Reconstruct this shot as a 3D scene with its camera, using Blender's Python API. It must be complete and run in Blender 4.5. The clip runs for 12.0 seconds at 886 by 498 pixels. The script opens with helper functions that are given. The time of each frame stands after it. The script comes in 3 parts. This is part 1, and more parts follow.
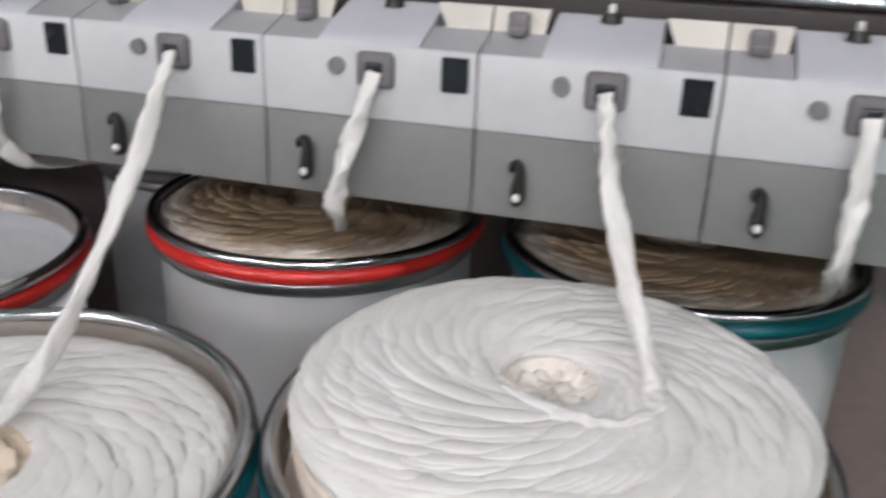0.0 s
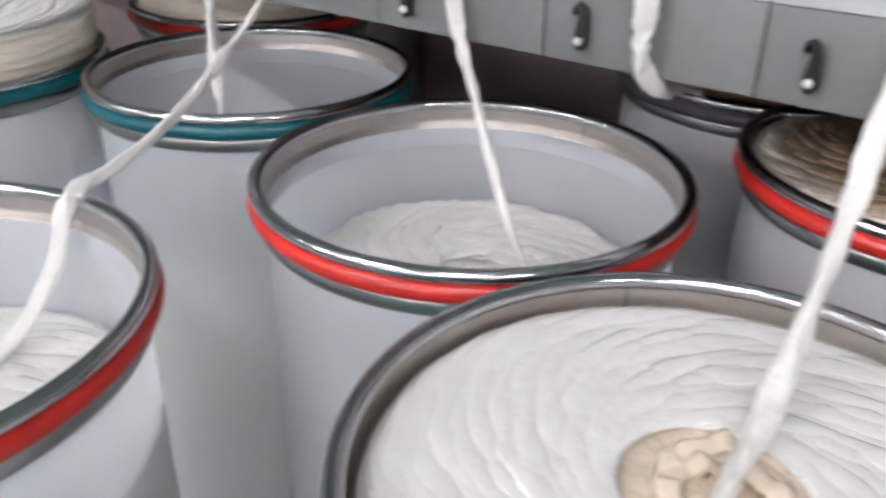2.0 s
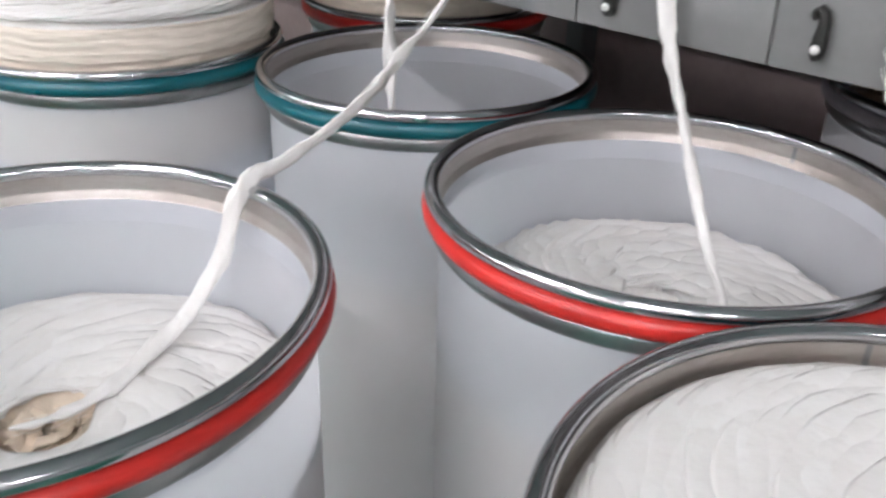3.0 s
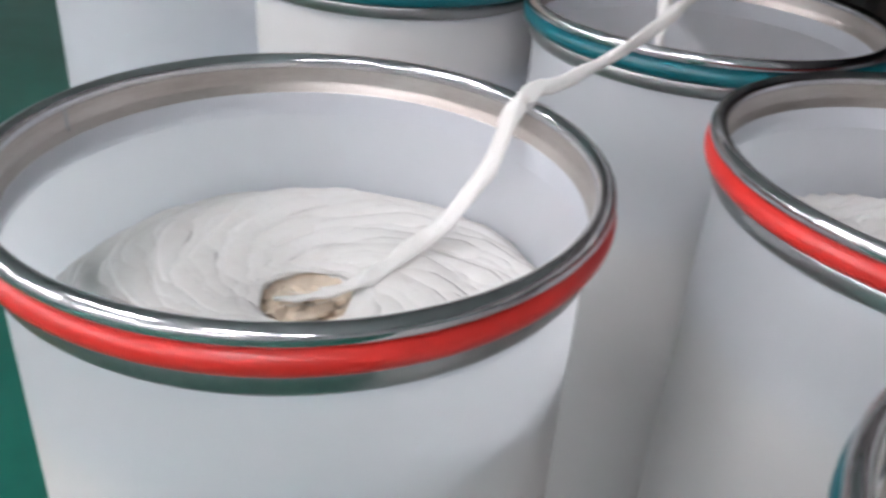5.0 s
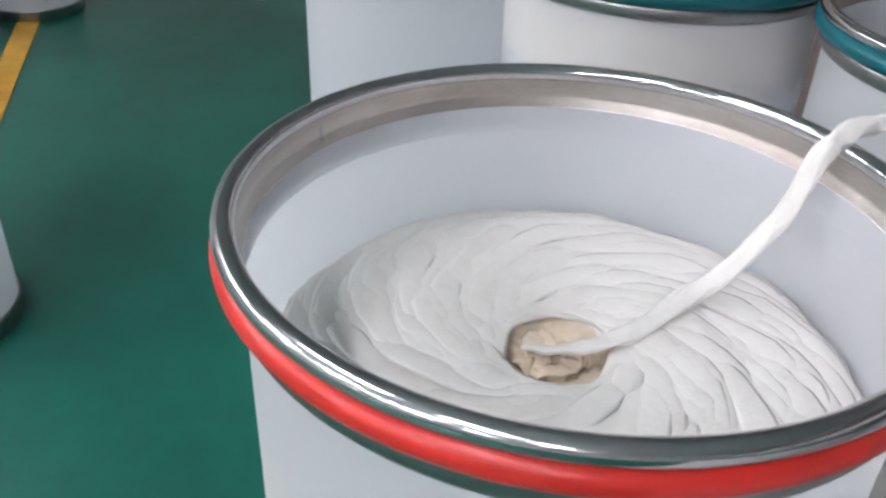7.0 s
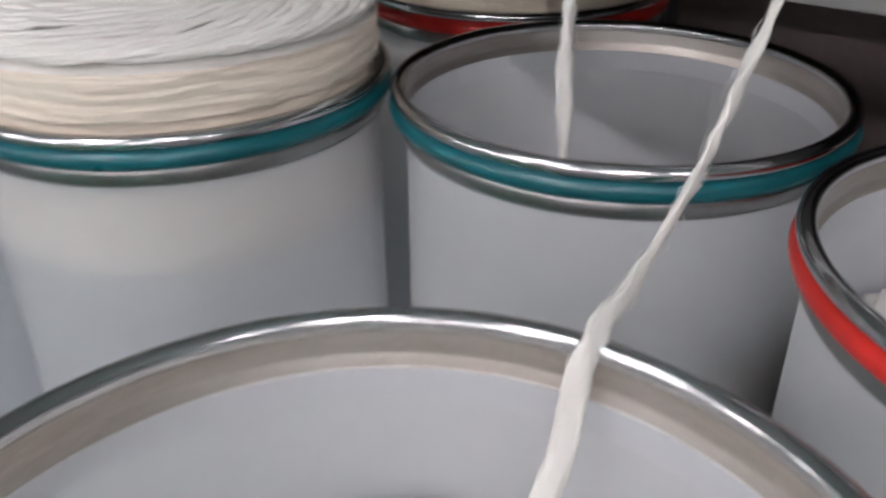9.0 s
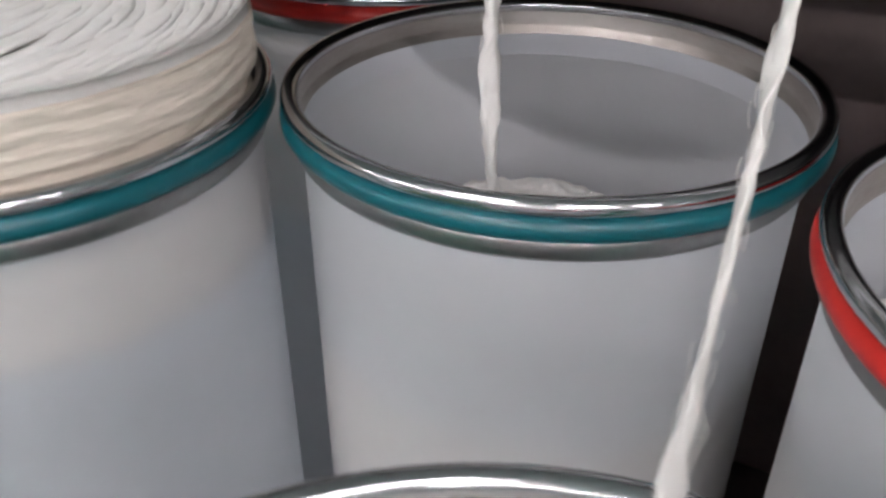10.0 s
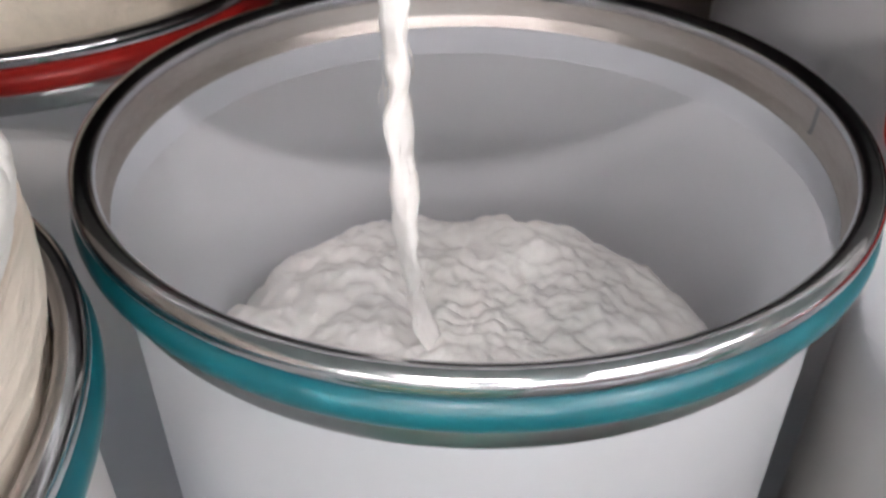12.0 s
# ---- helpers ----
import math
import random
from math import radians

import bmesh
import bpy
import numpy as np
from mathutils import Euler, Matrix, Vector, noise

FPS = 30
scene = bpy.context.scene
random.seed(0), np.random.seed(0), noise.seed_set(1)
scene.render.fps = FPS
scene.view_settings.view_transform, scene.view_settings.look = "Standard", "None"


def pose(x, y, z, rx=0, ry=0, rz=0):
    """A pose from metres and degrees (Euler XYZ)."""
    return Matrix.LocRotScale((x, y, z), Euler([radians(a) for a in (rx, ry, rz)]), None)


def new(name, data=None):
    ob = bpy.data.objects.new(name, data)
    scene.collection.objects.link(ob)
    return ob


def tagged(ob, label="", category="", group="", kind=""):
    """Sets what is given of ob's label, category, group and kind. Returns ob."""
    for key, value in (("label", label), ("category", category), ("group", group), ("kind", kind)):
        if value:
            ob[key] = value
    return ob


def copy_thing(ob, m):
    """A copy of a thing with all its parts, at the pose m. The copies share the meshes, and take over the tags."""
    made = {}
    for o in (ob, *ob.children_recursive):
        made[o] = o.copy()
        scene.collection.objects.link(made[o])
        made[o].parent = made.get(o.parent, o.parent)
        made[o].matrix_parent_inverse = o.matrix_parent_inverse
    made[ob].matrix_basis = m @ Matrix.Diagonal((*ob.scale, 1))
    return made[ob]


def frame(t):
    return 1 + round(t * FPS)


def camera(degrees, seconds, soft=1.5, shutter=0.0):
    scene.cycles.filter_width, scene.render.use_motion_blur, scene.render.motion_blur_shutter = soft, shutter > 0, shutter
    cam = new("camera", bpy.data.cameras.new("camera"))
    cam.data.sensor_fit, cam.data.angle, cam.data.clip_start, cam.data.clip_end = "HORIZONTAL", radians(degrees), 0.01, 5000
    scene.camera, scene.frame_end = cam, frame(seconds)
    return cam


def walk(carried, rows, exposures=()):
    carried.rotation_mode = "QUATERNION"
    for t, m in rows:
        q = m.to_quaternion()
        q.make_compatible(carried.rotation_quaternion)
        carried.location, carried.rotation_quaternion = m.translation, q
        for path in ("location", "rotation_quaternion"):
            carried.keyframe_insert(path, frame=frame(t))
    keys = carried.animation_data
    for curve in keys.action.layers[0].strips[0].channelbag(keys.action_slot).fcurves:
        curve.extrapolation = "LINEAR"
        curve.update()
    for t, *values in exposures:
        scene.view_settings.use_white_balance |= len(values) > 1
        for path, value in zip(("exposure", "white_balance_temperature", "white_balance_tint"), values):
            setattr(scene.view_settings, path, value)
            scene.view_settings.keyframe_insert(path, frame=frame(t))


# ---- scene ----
cam = camera(54.69, 12.0, soft=2.6, shutter=0.5)
PATH = [
    (0.0, pose(0.4348, -0.7173, 1.5041, 67.66, -2.22, 16.05)),
    (0.5, pose(0.3820, -0.6943, 1.4739, 66.49, -1.76, 23.41)),
    (1.0, pose(0.2628, -0.6784, 1.4504, 65.14, -2.11, 27.59)),
    (1.5, pose(0.1184, -0.6927, 1.4514, 64.05, -0.45, 29.74)),
    (2.0, pose(0.0319, -0.7005, 1.4502, 62.19, -0.86, 36.85)),
    (2.5, pose(-0.0262, -0.6727, 1.4354, 62.72, -0.84, 42.82)),
    (4.5, pose(-0.0797, -0.7205, 1.3805, 59.58, -3.45, 56.40)),
    (5.0, pose(-0.1042, -0.7294, 1.3698, 59.73, -3.62, 61.78)),
    (5.5, pose(-0.1363, -0.7424, 1.3680, 59.35, -2.31, 68.16)),
    (6.0, pose(-0.1658, -0.7466, 1.3599, 58.59, -2.09, 72.18)),
    (6.5, pose(-0.1842, -0.7387, 1.3689, 57.98, -1.75, 77.32)),
    (8.5, pose(-0.4202, -0.7590, 1.3556, 59.02, -1.28, 51.18)),
    (9.0, pose(-0.5159, -0.6585, 1.3838, 60.61, 0.35, 39.16)),
    (9.5, pose(-0.5882, -0.5848, 1.3666, 58.92, -1.39, 35.03)),
    (10.0, pose(-0.6642, -0.5568, 1.3706, 57.91, -0.06, 28.13)),
    (10.5, pose(-0.8074, -0.5649, 1.3796, 59.24, 1.60, 15.60)),
    (11.0, pose(-0.8804, -0.5275, 1.3673, 56.26, 0.45, 9.84)),
    (11.5, pose(-0.9277, -0.4009, 1.3551, 56.62, 0.90, 1.82)),
    (12.0, pose(-0.9765, -0.3533, 1.3415, 53.92, -0.03, -5.42)),
]
EXPOSURE = [(0.0, 0.46, 6560, 11.2), (0.5, 0.52, 6500, 11.3), (1.5, 0.68, 6430, 11.3), (2.5, 0.82, 6450, 11.6), (4.5, 0.79, 6420, 11.6), (5.5, 0.83, 6400, 11.4), (6.5, 0.86, 6350, 10.6), (8.5, 0.38, 6560, 11.8), (9.0, 0.33, 6650, 12.2), (9.5, 0.40, 6700, 12.6), (10.5, 0.70, 6620, 12.6), (11.0, 0.81, 6660, 12.6), (11.5, 1.16, 6800, 13.4), (12.0, 1.20, 6800, 13.4)]
walk(cam, PATH, EXPOSURE)

# ---------------------------------------------------------------- light
world = bpy.data.worlds.new("hall_air")
scene.world = world
world.use_nodes = True
world.node_tree.nodes["Background"].inputs["Color"].default_value = (0.80, 0.86, 1.0, 1)
world.node_tree.nodes["Background"].inputs["Strength"].default_value = 0.05

CEILING = 4.2
LAMP_Z = 3.5


# ---------------------------------------------------------------- materials
def material(name, color, rough=0.5, metal=0.0, vary=0.12, scale=6.0, grain=60.0, bump=0.1,
             tint=None, translucent=0.0, stretch=(1, 1, 1), coat=0.0, depth=0.002):
    """Surface with blotches at one scale and grain at another, plus a fine relief."""
    m = bpy.data.materials.new(name)
    m.use_nodes = True
    nt = m.node_tree
    nodes, links = nt.nodes, nt.links
    bsdf = nodes["Principled BSDF"]
    out = nodes["Material Output"]
    coord = nodes.new("ShaderNodeTexCoord")
    mapping = nodes.new("ShaderNodeMapping")
    mapping.inputs["Scale"].default_value = stretch
    info = nodes.new("ShaderNodeObjectInfo")
    shift = nodes.new("ShaderNodeVectorMath")
    shift.operation = "MULTIPLY_ADD"
    shift.inputs[1].default_value = (17.0, 9.0, 5.0)
    links.new(info.outputs["Random"], shift.inputs[0])
    links.new(coord.outputs["Object"], shift.inputs[2])
    links.new(shift.outputs[0], mapping.inputs["Vector"])
    big = nodes.new("ShaderNodeTexNoise")
    big.inputs["Scale"].default_value = scale
    big.inputs["Detail"].default_value = 4
    fine = nodes.new("ShaderNodeTexNoise")
    fine.inputs["Scale"].default_value = grain
    fine.inputs["Detail"].default_value = 5
    for n in (big, fine):
        links.new(mapping.outputs["Vector"], n.inputs["Vector"])
    mix = nodes.new("ShaderNodeMix")
    mix.data_type = "RGBA"
    dark = tint or tuple(c * (1 - 2.2 * vary) for c in color)
    mix.inputs["A"].default_value = (*dark, 1)
    mix.inputs["B"].default_value = (*color, 1)
    add = nodes.new("ShaderNodeMath")
    add.operation = "MULTIPLY_ADD"
    add.inputs[1].default_value = 0.35
    ramp = nodes.new("ShaderNodeMapRange")
    ramp.inputs["From Min"].default_value = 0.42
    ramp.inputs["From Max"].default_value = 0.82
    links.new(fine.outputs["Fac"], add.inputs[0])
    links.new(big.outputs["Fac"], add.inputs[2])
    links.new(add.outputs[0], ramp.inputs["Value"])
    links.new(ramp.outputs["Result"], mix.inputs["Factor"])
    links.new(mix.outputs["Result"], bsdf.inputs["Base Color"])
    rr = nodes.new("ShaderNodeMapRange")
    rr.inputs["To Min"].default_value = min(1.0, rough * 1.25)
    rr.inputs["To Max"].default_value = rough * 0.85
    links.new(big.outputs["Fac"], rr.inputs["Value"])
    links.new(rr.outputs["Result"], bsdf.inputs["Roughness"])
    bsdf.inputs["Metallic"].default_value = metal
    bsdf.inputs["Coat Weight"].default_value = coat
    if bump:
        b = nodes.new("ShaderNodeBump")
        b.inputs["Strength"].default_value = bump
        b.inputs["Distance"].default_value = depth
        links.new(fine.outputs["Fac"], b.inputs["Height"])
        links.new(b.outputs["Normal"], bsdf.inputs["Normal"])
    if translucent:
        tr = nodes.new("ShaderNodeBsdfTranslucent")
        links.new(mix.outputs["Result"], tr.inputs["Color"])
        ms = nodes.new("ShaderNodeMixShader")
        ms.inputs["Fac"].default_value = translucent
        links.new(bsdf.outputs["BSDF"], ms.inputs[1])
        links.new(tr.outputs["BSDF"], ms.inputs[2])
        links.new(ms.outputs["Shader"], out.inputs["Surface"])
    return m


def glow(name, color, strength):
    m = bpy.data.materials.new(name)
    m.use_nodes = True
    b = m.node_tree.nodes["Principled BSDF"]
    b.inputs["Emission Color"].default_value = (*color, 1)
    b.inputs["Emission Strength"].default_value = strength
    return m


def dust_over(m, dust):
    """Brown fly dust settled on the top of a coil, thin and patchy towards its edge."""
    nodes, links = m.node_tree.nodes, m.node_tree.links
    bsdf = nodes["Principled BSDF"]
    under = bsdf.inputs["Base Color"].links[0].from_socket
    coord = nodes.new("ShaderNodeTexCoord")
    flat = nodes.new("ShaderNodeVectorMath")
    flat.operation = "MULTIPLY"
    flat.inputs[1].default_value = (1, 1, 0)
    links.new(coord.outputs["Object"], flat.inputs[0])
    span = nodes.new("ShaderNodeVectorMath")
    span.operation = "LENGTH"
    links.new(flat.outputs[0], span.inputs[0])
    patch = nodes.new("ShaderNodeTexNoise")
    patch.inputs["Scale"].default_value = 24
    patch.inputs["Detail"].default_value = 6
    patch.inputs["Roughness"].default_value = 0.7
    geo = nodes.new("ShaderNodeNewGeometry")
    links.new(geo.outputs["Position"], patch.inputs["Vector"])
    edge = nodes.new("ShaderNodeMapRange")
    edge.inputs["From Min"].default_value = 0.150
    edge.inputs["From Max"].default_value = 0.212
    edge.inputs["To Min"].default_value = 0.42
    edge.inputs["To Max"].default_value = -0.14
    links.new(span.outputs["Value"], edge.inputs["Value"])
    total = nodes.new("ShaderNodeMath")
    links.new(patch.outputs["Fac"], total.inputs[0])
    links.new(edge.outputs["Result"], total.inputs[1])
    cover = nodes.new("ShaderNodeMapRange")
    cover.inputs["From Min"].default_value = 0.30
    cover.inputs["From Max"].default_value = 0.74
    cover.inputs["To Max"].default_value = 0.92
    links.new(total.outputs[0], cover.inputs["Value"])
    mix = nodes.new("ShaderNodeMix")
    mix.data_type = "RGBA"
    mix.inputs["B"].default_value = (*dust, 1)
    links.new(cover.outputs["Result"], mix.inputs["Factor"])
    links.new(under, mix.inputs["A"])
    links.new(mix.outputs["Result"], bsdf.inputs["Base Color"])


PLASTIC = material("can_plastic", (0.918, 0.934, 0.970), 0.36, vary=0.02, scale=3, grain=25, bump=0.03, translucent=0.56)
CHROME = material("polished_steel", (0.60, 0.60, 0.615), 0.13, 1.0, vary=0.10, scale=9, grain=90, bump=0.03)
STEEL = material("dull_steel", (0.40, 0.40, 0.40), 0.32, 1.0, vary=0.12, scale=12, grain=140, bump=0.05)
COLLAR = material("brushed_collar", (0.57, 0.535, 0.505), 0.42, 1.0, tint=(0.42, 0.37, 0.335), vary=0.10, scale=8, grain=120, bump=0.05, stretch=(1, 1, 6))
RED = material("red_bumper", (0.62, 0.028, 0.022), 0.30, vary=0.12, scale=7, grain=50, bump=0.04)
TEAL = material("teal_bumper", (0.003, 0.115, 0.142), 0.28, vary=0.14, scale=7, grain=50, bump=0.04)
COTTON = material("raw_cotton", (0.93, 0.912, 0.888), 0.95, vary=0.05, scale=14, grain=95, bump=0.35, tint=(0.87, 0.84, 0.805), depth=0.003, translucent=0.12)
# next two: warm light in a coil's hole, put into the cotton colour
COTTON_HOLE_WARM = material("warm_lit_cotton", (0.86, 0.725, 0.58), 0.95, vary=0.1, scale=18, grain=120, bump=0.4, depth=0.004)
COTTON_HOLE_PALE = material("soft_warm_lit_cotton", (0.86, 0.80, 0.735), 0.95, vary=0.06, scale=18, grain=120, bump=0.4, depth=0.004)
COTTON_TAN = material("dusty_cotton", (0.86, 0.82, 0.76), 0.95, vary=0.06, scale=14, grain=110, bump=0.7, tint=(0.70, 0.62, 0.52), depth=0.004)
dust_over(COTTON_TAN, (0.36, 0.245, 0.135))
COTTON_SIDE = material("layered_cotton", (0.87, 0.77, 0.665), 0.95, vary=0.1, scale=9, grain=38, bump=0.55, tint=(0.76, 0.66, 0.56), stretch=(1, 1, 7), depth=0.004)
COTTON_CREAM = material("cream_stock", (0.82, 0.73, 0.60), 0.95, vary=0.1, scale=14, grain=120, bump=0.4, depth=0.004)
PANEL_WHITE = material("white_cover", (0.60, 0.60, 0.62), 0.42, vary=0.05, scale=5, grain=60, bump=0.03)
PANEL_GREY = material("grey_cover", (0.20, 0.20, 0.197), 0.45, vary=0.08, scale=5, grain=70, bump=0.04)
PANEL_GREY_LIGHT = material("deck_cover", (0.37, 0.37, 0.39), 0.45, vary=0.06, scale=6, grain=60, bump=0.04)
PANEL_LID = material("lid_cover", (0.58, 0.58, 0.63), 0.38, vary=0.05, scale=5, grain=60, bump=0.03)
PANEL_CREAM = material("cream_flap", (0.66, 0.62, 0.56), 0.5, vary=0.05, scale=9, grain=60, bump=0.03)
GUIDE_GREY = material("guide_plastic", (0.17, 0.155, 0.165), 0.4, vary=0.1, scale=30, grain=120, bump=0.05)
DOT_GREY = material("cap_plastic", (0.20, 0.19, 0.20), 0.45, vary=0.08, scale=40, grain=150, bump=0.04)
DARK = material("dark_opening", (0.012, 0.013, 0.018), 0.25, vary=0.1, scale=30, grain=90, bump=0.02)
BLACK = material("black_plastic", (0.018, 0.018, 0.016), 0.35, vary=0.15, scale=40, grain=160, bump=0.05)
SPECK = material("seed_brown", (0.22, 0.13, 0.07), 0.7, vary=0.2, scale=90, grain=200, bump=0.1)
STUD = material("white_stud", (0.78, 0.78, 0.76), 0.3, vary=0.05, scale=60, grain=200, bump=0.02)
BROWN = material("brown_machine_paint", (0.034, 0.024, 0.023), 0.5, vary=0.12, scale=4, grain=50, bump=0.05)
PLATE = material("brown_floor_plate", (0.13, 0.098, 0.094), 0.55, vary=0.15, scale=5, grain=60, bump=0.06)
MAUVE = material("machine_underside", (0.37, 0.285, 0.27), 0.5, vary=0.12, scale=4, grain=50, bump=0.05)
FLOOR = material("green_epoxy", (0.010, 0.128, 0.093), 0.34, vary=0.15, scale=1.9, grain=14, bump=0.05)
LINE = material("yellow_paint", (0.62, 0.33, 0.03), 0.45, vary=0.12, scale=8, grain=60, bump=0.05)
WALL = material("hall_wall", (0.74, 0.74, 0.75), 0.8, vary=0.06, scale=1.2, grain=20, bump=0.08)
CEIL = material("hall_ceiling", (0.72, 0.72, 0.73), 0.8, vary=0.05, scale=1.5, grain=20, bump=0.08)
LAMP = glow("lamp_tube", (1.0, 0.968, 1.0), 46.0)


# ---------------------------------------------------------------- mesh helpers
def finish(bm, name, mat, parent=None, label="", smooth=True, sharp=40):
    me = bpy.data.meshes.new(name)
    bm.normal_update()
    if smooth:
        lim = radians(sharp)
        for e in bm.edges:
            e.smooth = len(e.link_faces) == 2 and e.calc_face_angle(0) < lim
        for f in bm.faces:
            f.smooth = True
    bm.to_mesh(me)
    bm.free()
    for mm in mat if isinstance(mat, (list, tuple)) else [mat]:
        me.materials.append(mm)
    ob = new(name, me)
    if parent is not None:
        ob.parent = parent
    if label:
        ob["label"] = label
    return ob


def part(name, bm, mat, parent, label="", smooth=True):
    return finish(bm, name, mat, parent, label, smooth)


def box(bm, x0, x1, y0, y1, z0, z1, bevel=0.0, seg=2):
    vs = bmesh.ops.create_cube(bm, size=1.0)["verts"]
    for v in vs:
        v.co = Vector((x0 + (v.co.x + 0.5) * (x1 - x0), y0 + (v.co.y + 0.5) * (y1 - y0), z0 + (v.co.z + 0.5) * (z1 - z0)))
    if bevel:
        es = list({e for v in vs for e in v.link_edges})
        bmesh.ops.bevel(bm, geom=es, offset=bevel, segments=seg, profile=0.5, affect="EDGES")
    return bm


def lathe(profile, n=112, closed=False):
    """Spins a profile of (radius, height) round the z axis."""
    bm = bmesh.new()
    rings = []
    for r, z in profile:
        rings.append([bm.verts.new((r * math.cos(2 * math.pi * i / n), r * math.sin(2 * math.pi * i / n), z)) for i in range(n)])
    k = len(rings)
    for a in range(k if closed else k - 1):
        A, B = rings[a], rings[(a + 1) % k]
        for i in range(n):
            bm.faces.new((A[i], A[(i + 1) % n], B[(i + 1) % n], B[i]))
    return bm


def disc(bm, r, z, n=64, up=True):
    vs = [bm.verts.new((r * math.cos(2 * math.pi * i / n), r * math.sin(2 * math.pi * i / n), z)) for i in range(n)]
    bm.faces.new(vs if up else vs[::-1])
    return bm


# ---------------------------------------------------------------- the hall
def slab(name, x0, x1, y0, y1, z0, z1, mat, label, category):
    bm = box(bmesh.new(), x0, x1, y0, y1, z0, z1)
    return tagged(finish(bm, name, mat, smooth=False), label, category, kind="structure")


X0, X1, Y0, Y1 = -10.0, 7.0, -11.0, 4.0
slab("floor", X0, X1, Y0, Y1, -0.15, 0.0, FLOOR, "glossy green epoxy factory floor", "floor")
slab("ceiling", X0, X1, Y0, Y1, CEILING, CEILING + 0.15, CEIL, "plain pale hall ceiling", "ceiling")
slab("wall_north", X0, X1, Y1, Y1 + 0.2, 0.0, CEILING, WALL, "plain pale grey hall wall", "wall")
slab("wall_south", X0, X1, Y0 - 0.2, Y0, 0.0, CEILING, WALL, "plain pale grey hall wall", "wall")
slab("wall_west", X0 - 0.2, X0, Y0 - 0.2, Y1 + 0.2, 0.0, CEILING, WALL, "plain pale grey hall wall", "wall")
slab("wall_east", X1, X1 + 0.2, Y0 - 0.2, Y1 + 0.2, 0.0, CEILING, WALL, "plain pale grey hall wall", "wall")
bm = box(bmesh.new(), -8.5, -1.0, -0.05, 0.05, 0.0, 0.004)
line = tagged(finish(bm, "floor_line", LINE, smooth=False), "yellow painted safety line on the green floor", "floor marking", kind="structure")
line.matrix_basis = pose(0, -1.571, 0, 0, 0, 0.8)


slab("floor_under_machine", -5.5, 2.0, 0.16, 1.6, 0.0, 0.004, PLATE, "dull brown floor plate under the machine", "floor")


def ceiling_lamp():
    lamp = tagged(new("ceiling_lamp"), "white batten ceiling lamp with a glowing tube", "ceiling lamp", "ceiling lamps over the aisle")
    bm = box(bmesh.new(), -0.65, 0.65, -0.09, 0.09, 0.02, 0.07, 0.008)
    part("housing", bm, CEIL, lamp)
    for sy in (-0.045, 0.045):
        bm = bmesh.new()
        bmesh.ops.create_cone(bm, cap_ends=True, segments=16, radius1=0.022, radius2=0.022, depth=1.22, matrix=pose(0, sy, -0.003, 0, 90, 0))
        part("tube", bm, LAMP, lamp, "glowing white tube")
    for sx in (-0.5, 0.5):
        bm = box(bmesh.new(), sx - 0.006, sx + 0.006, -0.006, 0.006, 0.07, CEILING - LAMP_Z)
        part("hanger", bm, STEEL, lamp)
    return lamp


first_lamp = ceiling_lamp()
first_lamp.matrix_basis = pose(-1.3, -2.1, LAMP_Z)
for lx, ly in [(0.9, -2.1), (3.1, -2.1)] + [(x, y) for y in (-5.0, -7.9) for x in (-6.6, -4.4, -2.3, -0.2, 2.0, 4.2)]:
    copy_thing(first_lamp, pose(lx, ly, LAMP_Z))


# ---------------------------------------------------------------- spinning machine
PITCH = 0.21926
FACE = 0.060


def prism(prof, x0, x1):
    """A bar along x with the given profile of (y, z)."""
    bm = bmesh.new()
    a = [bm.verts.new((x0, y, z)) for y, z in prof]
    b = [bm.verts.new((x1, y, z)) for y, z in prof]
    n = len(prof)
    for i in range(n):
        bm.faces.new((a[i], a[(i + 1) % n], b[(i + 1) % n], b[i]))
    bm.faces.new(a[::-1]), bm.faces.new(b)
    bmesh.ops.recalc_face_normals(bm, faces=bm.faces)
    return bm


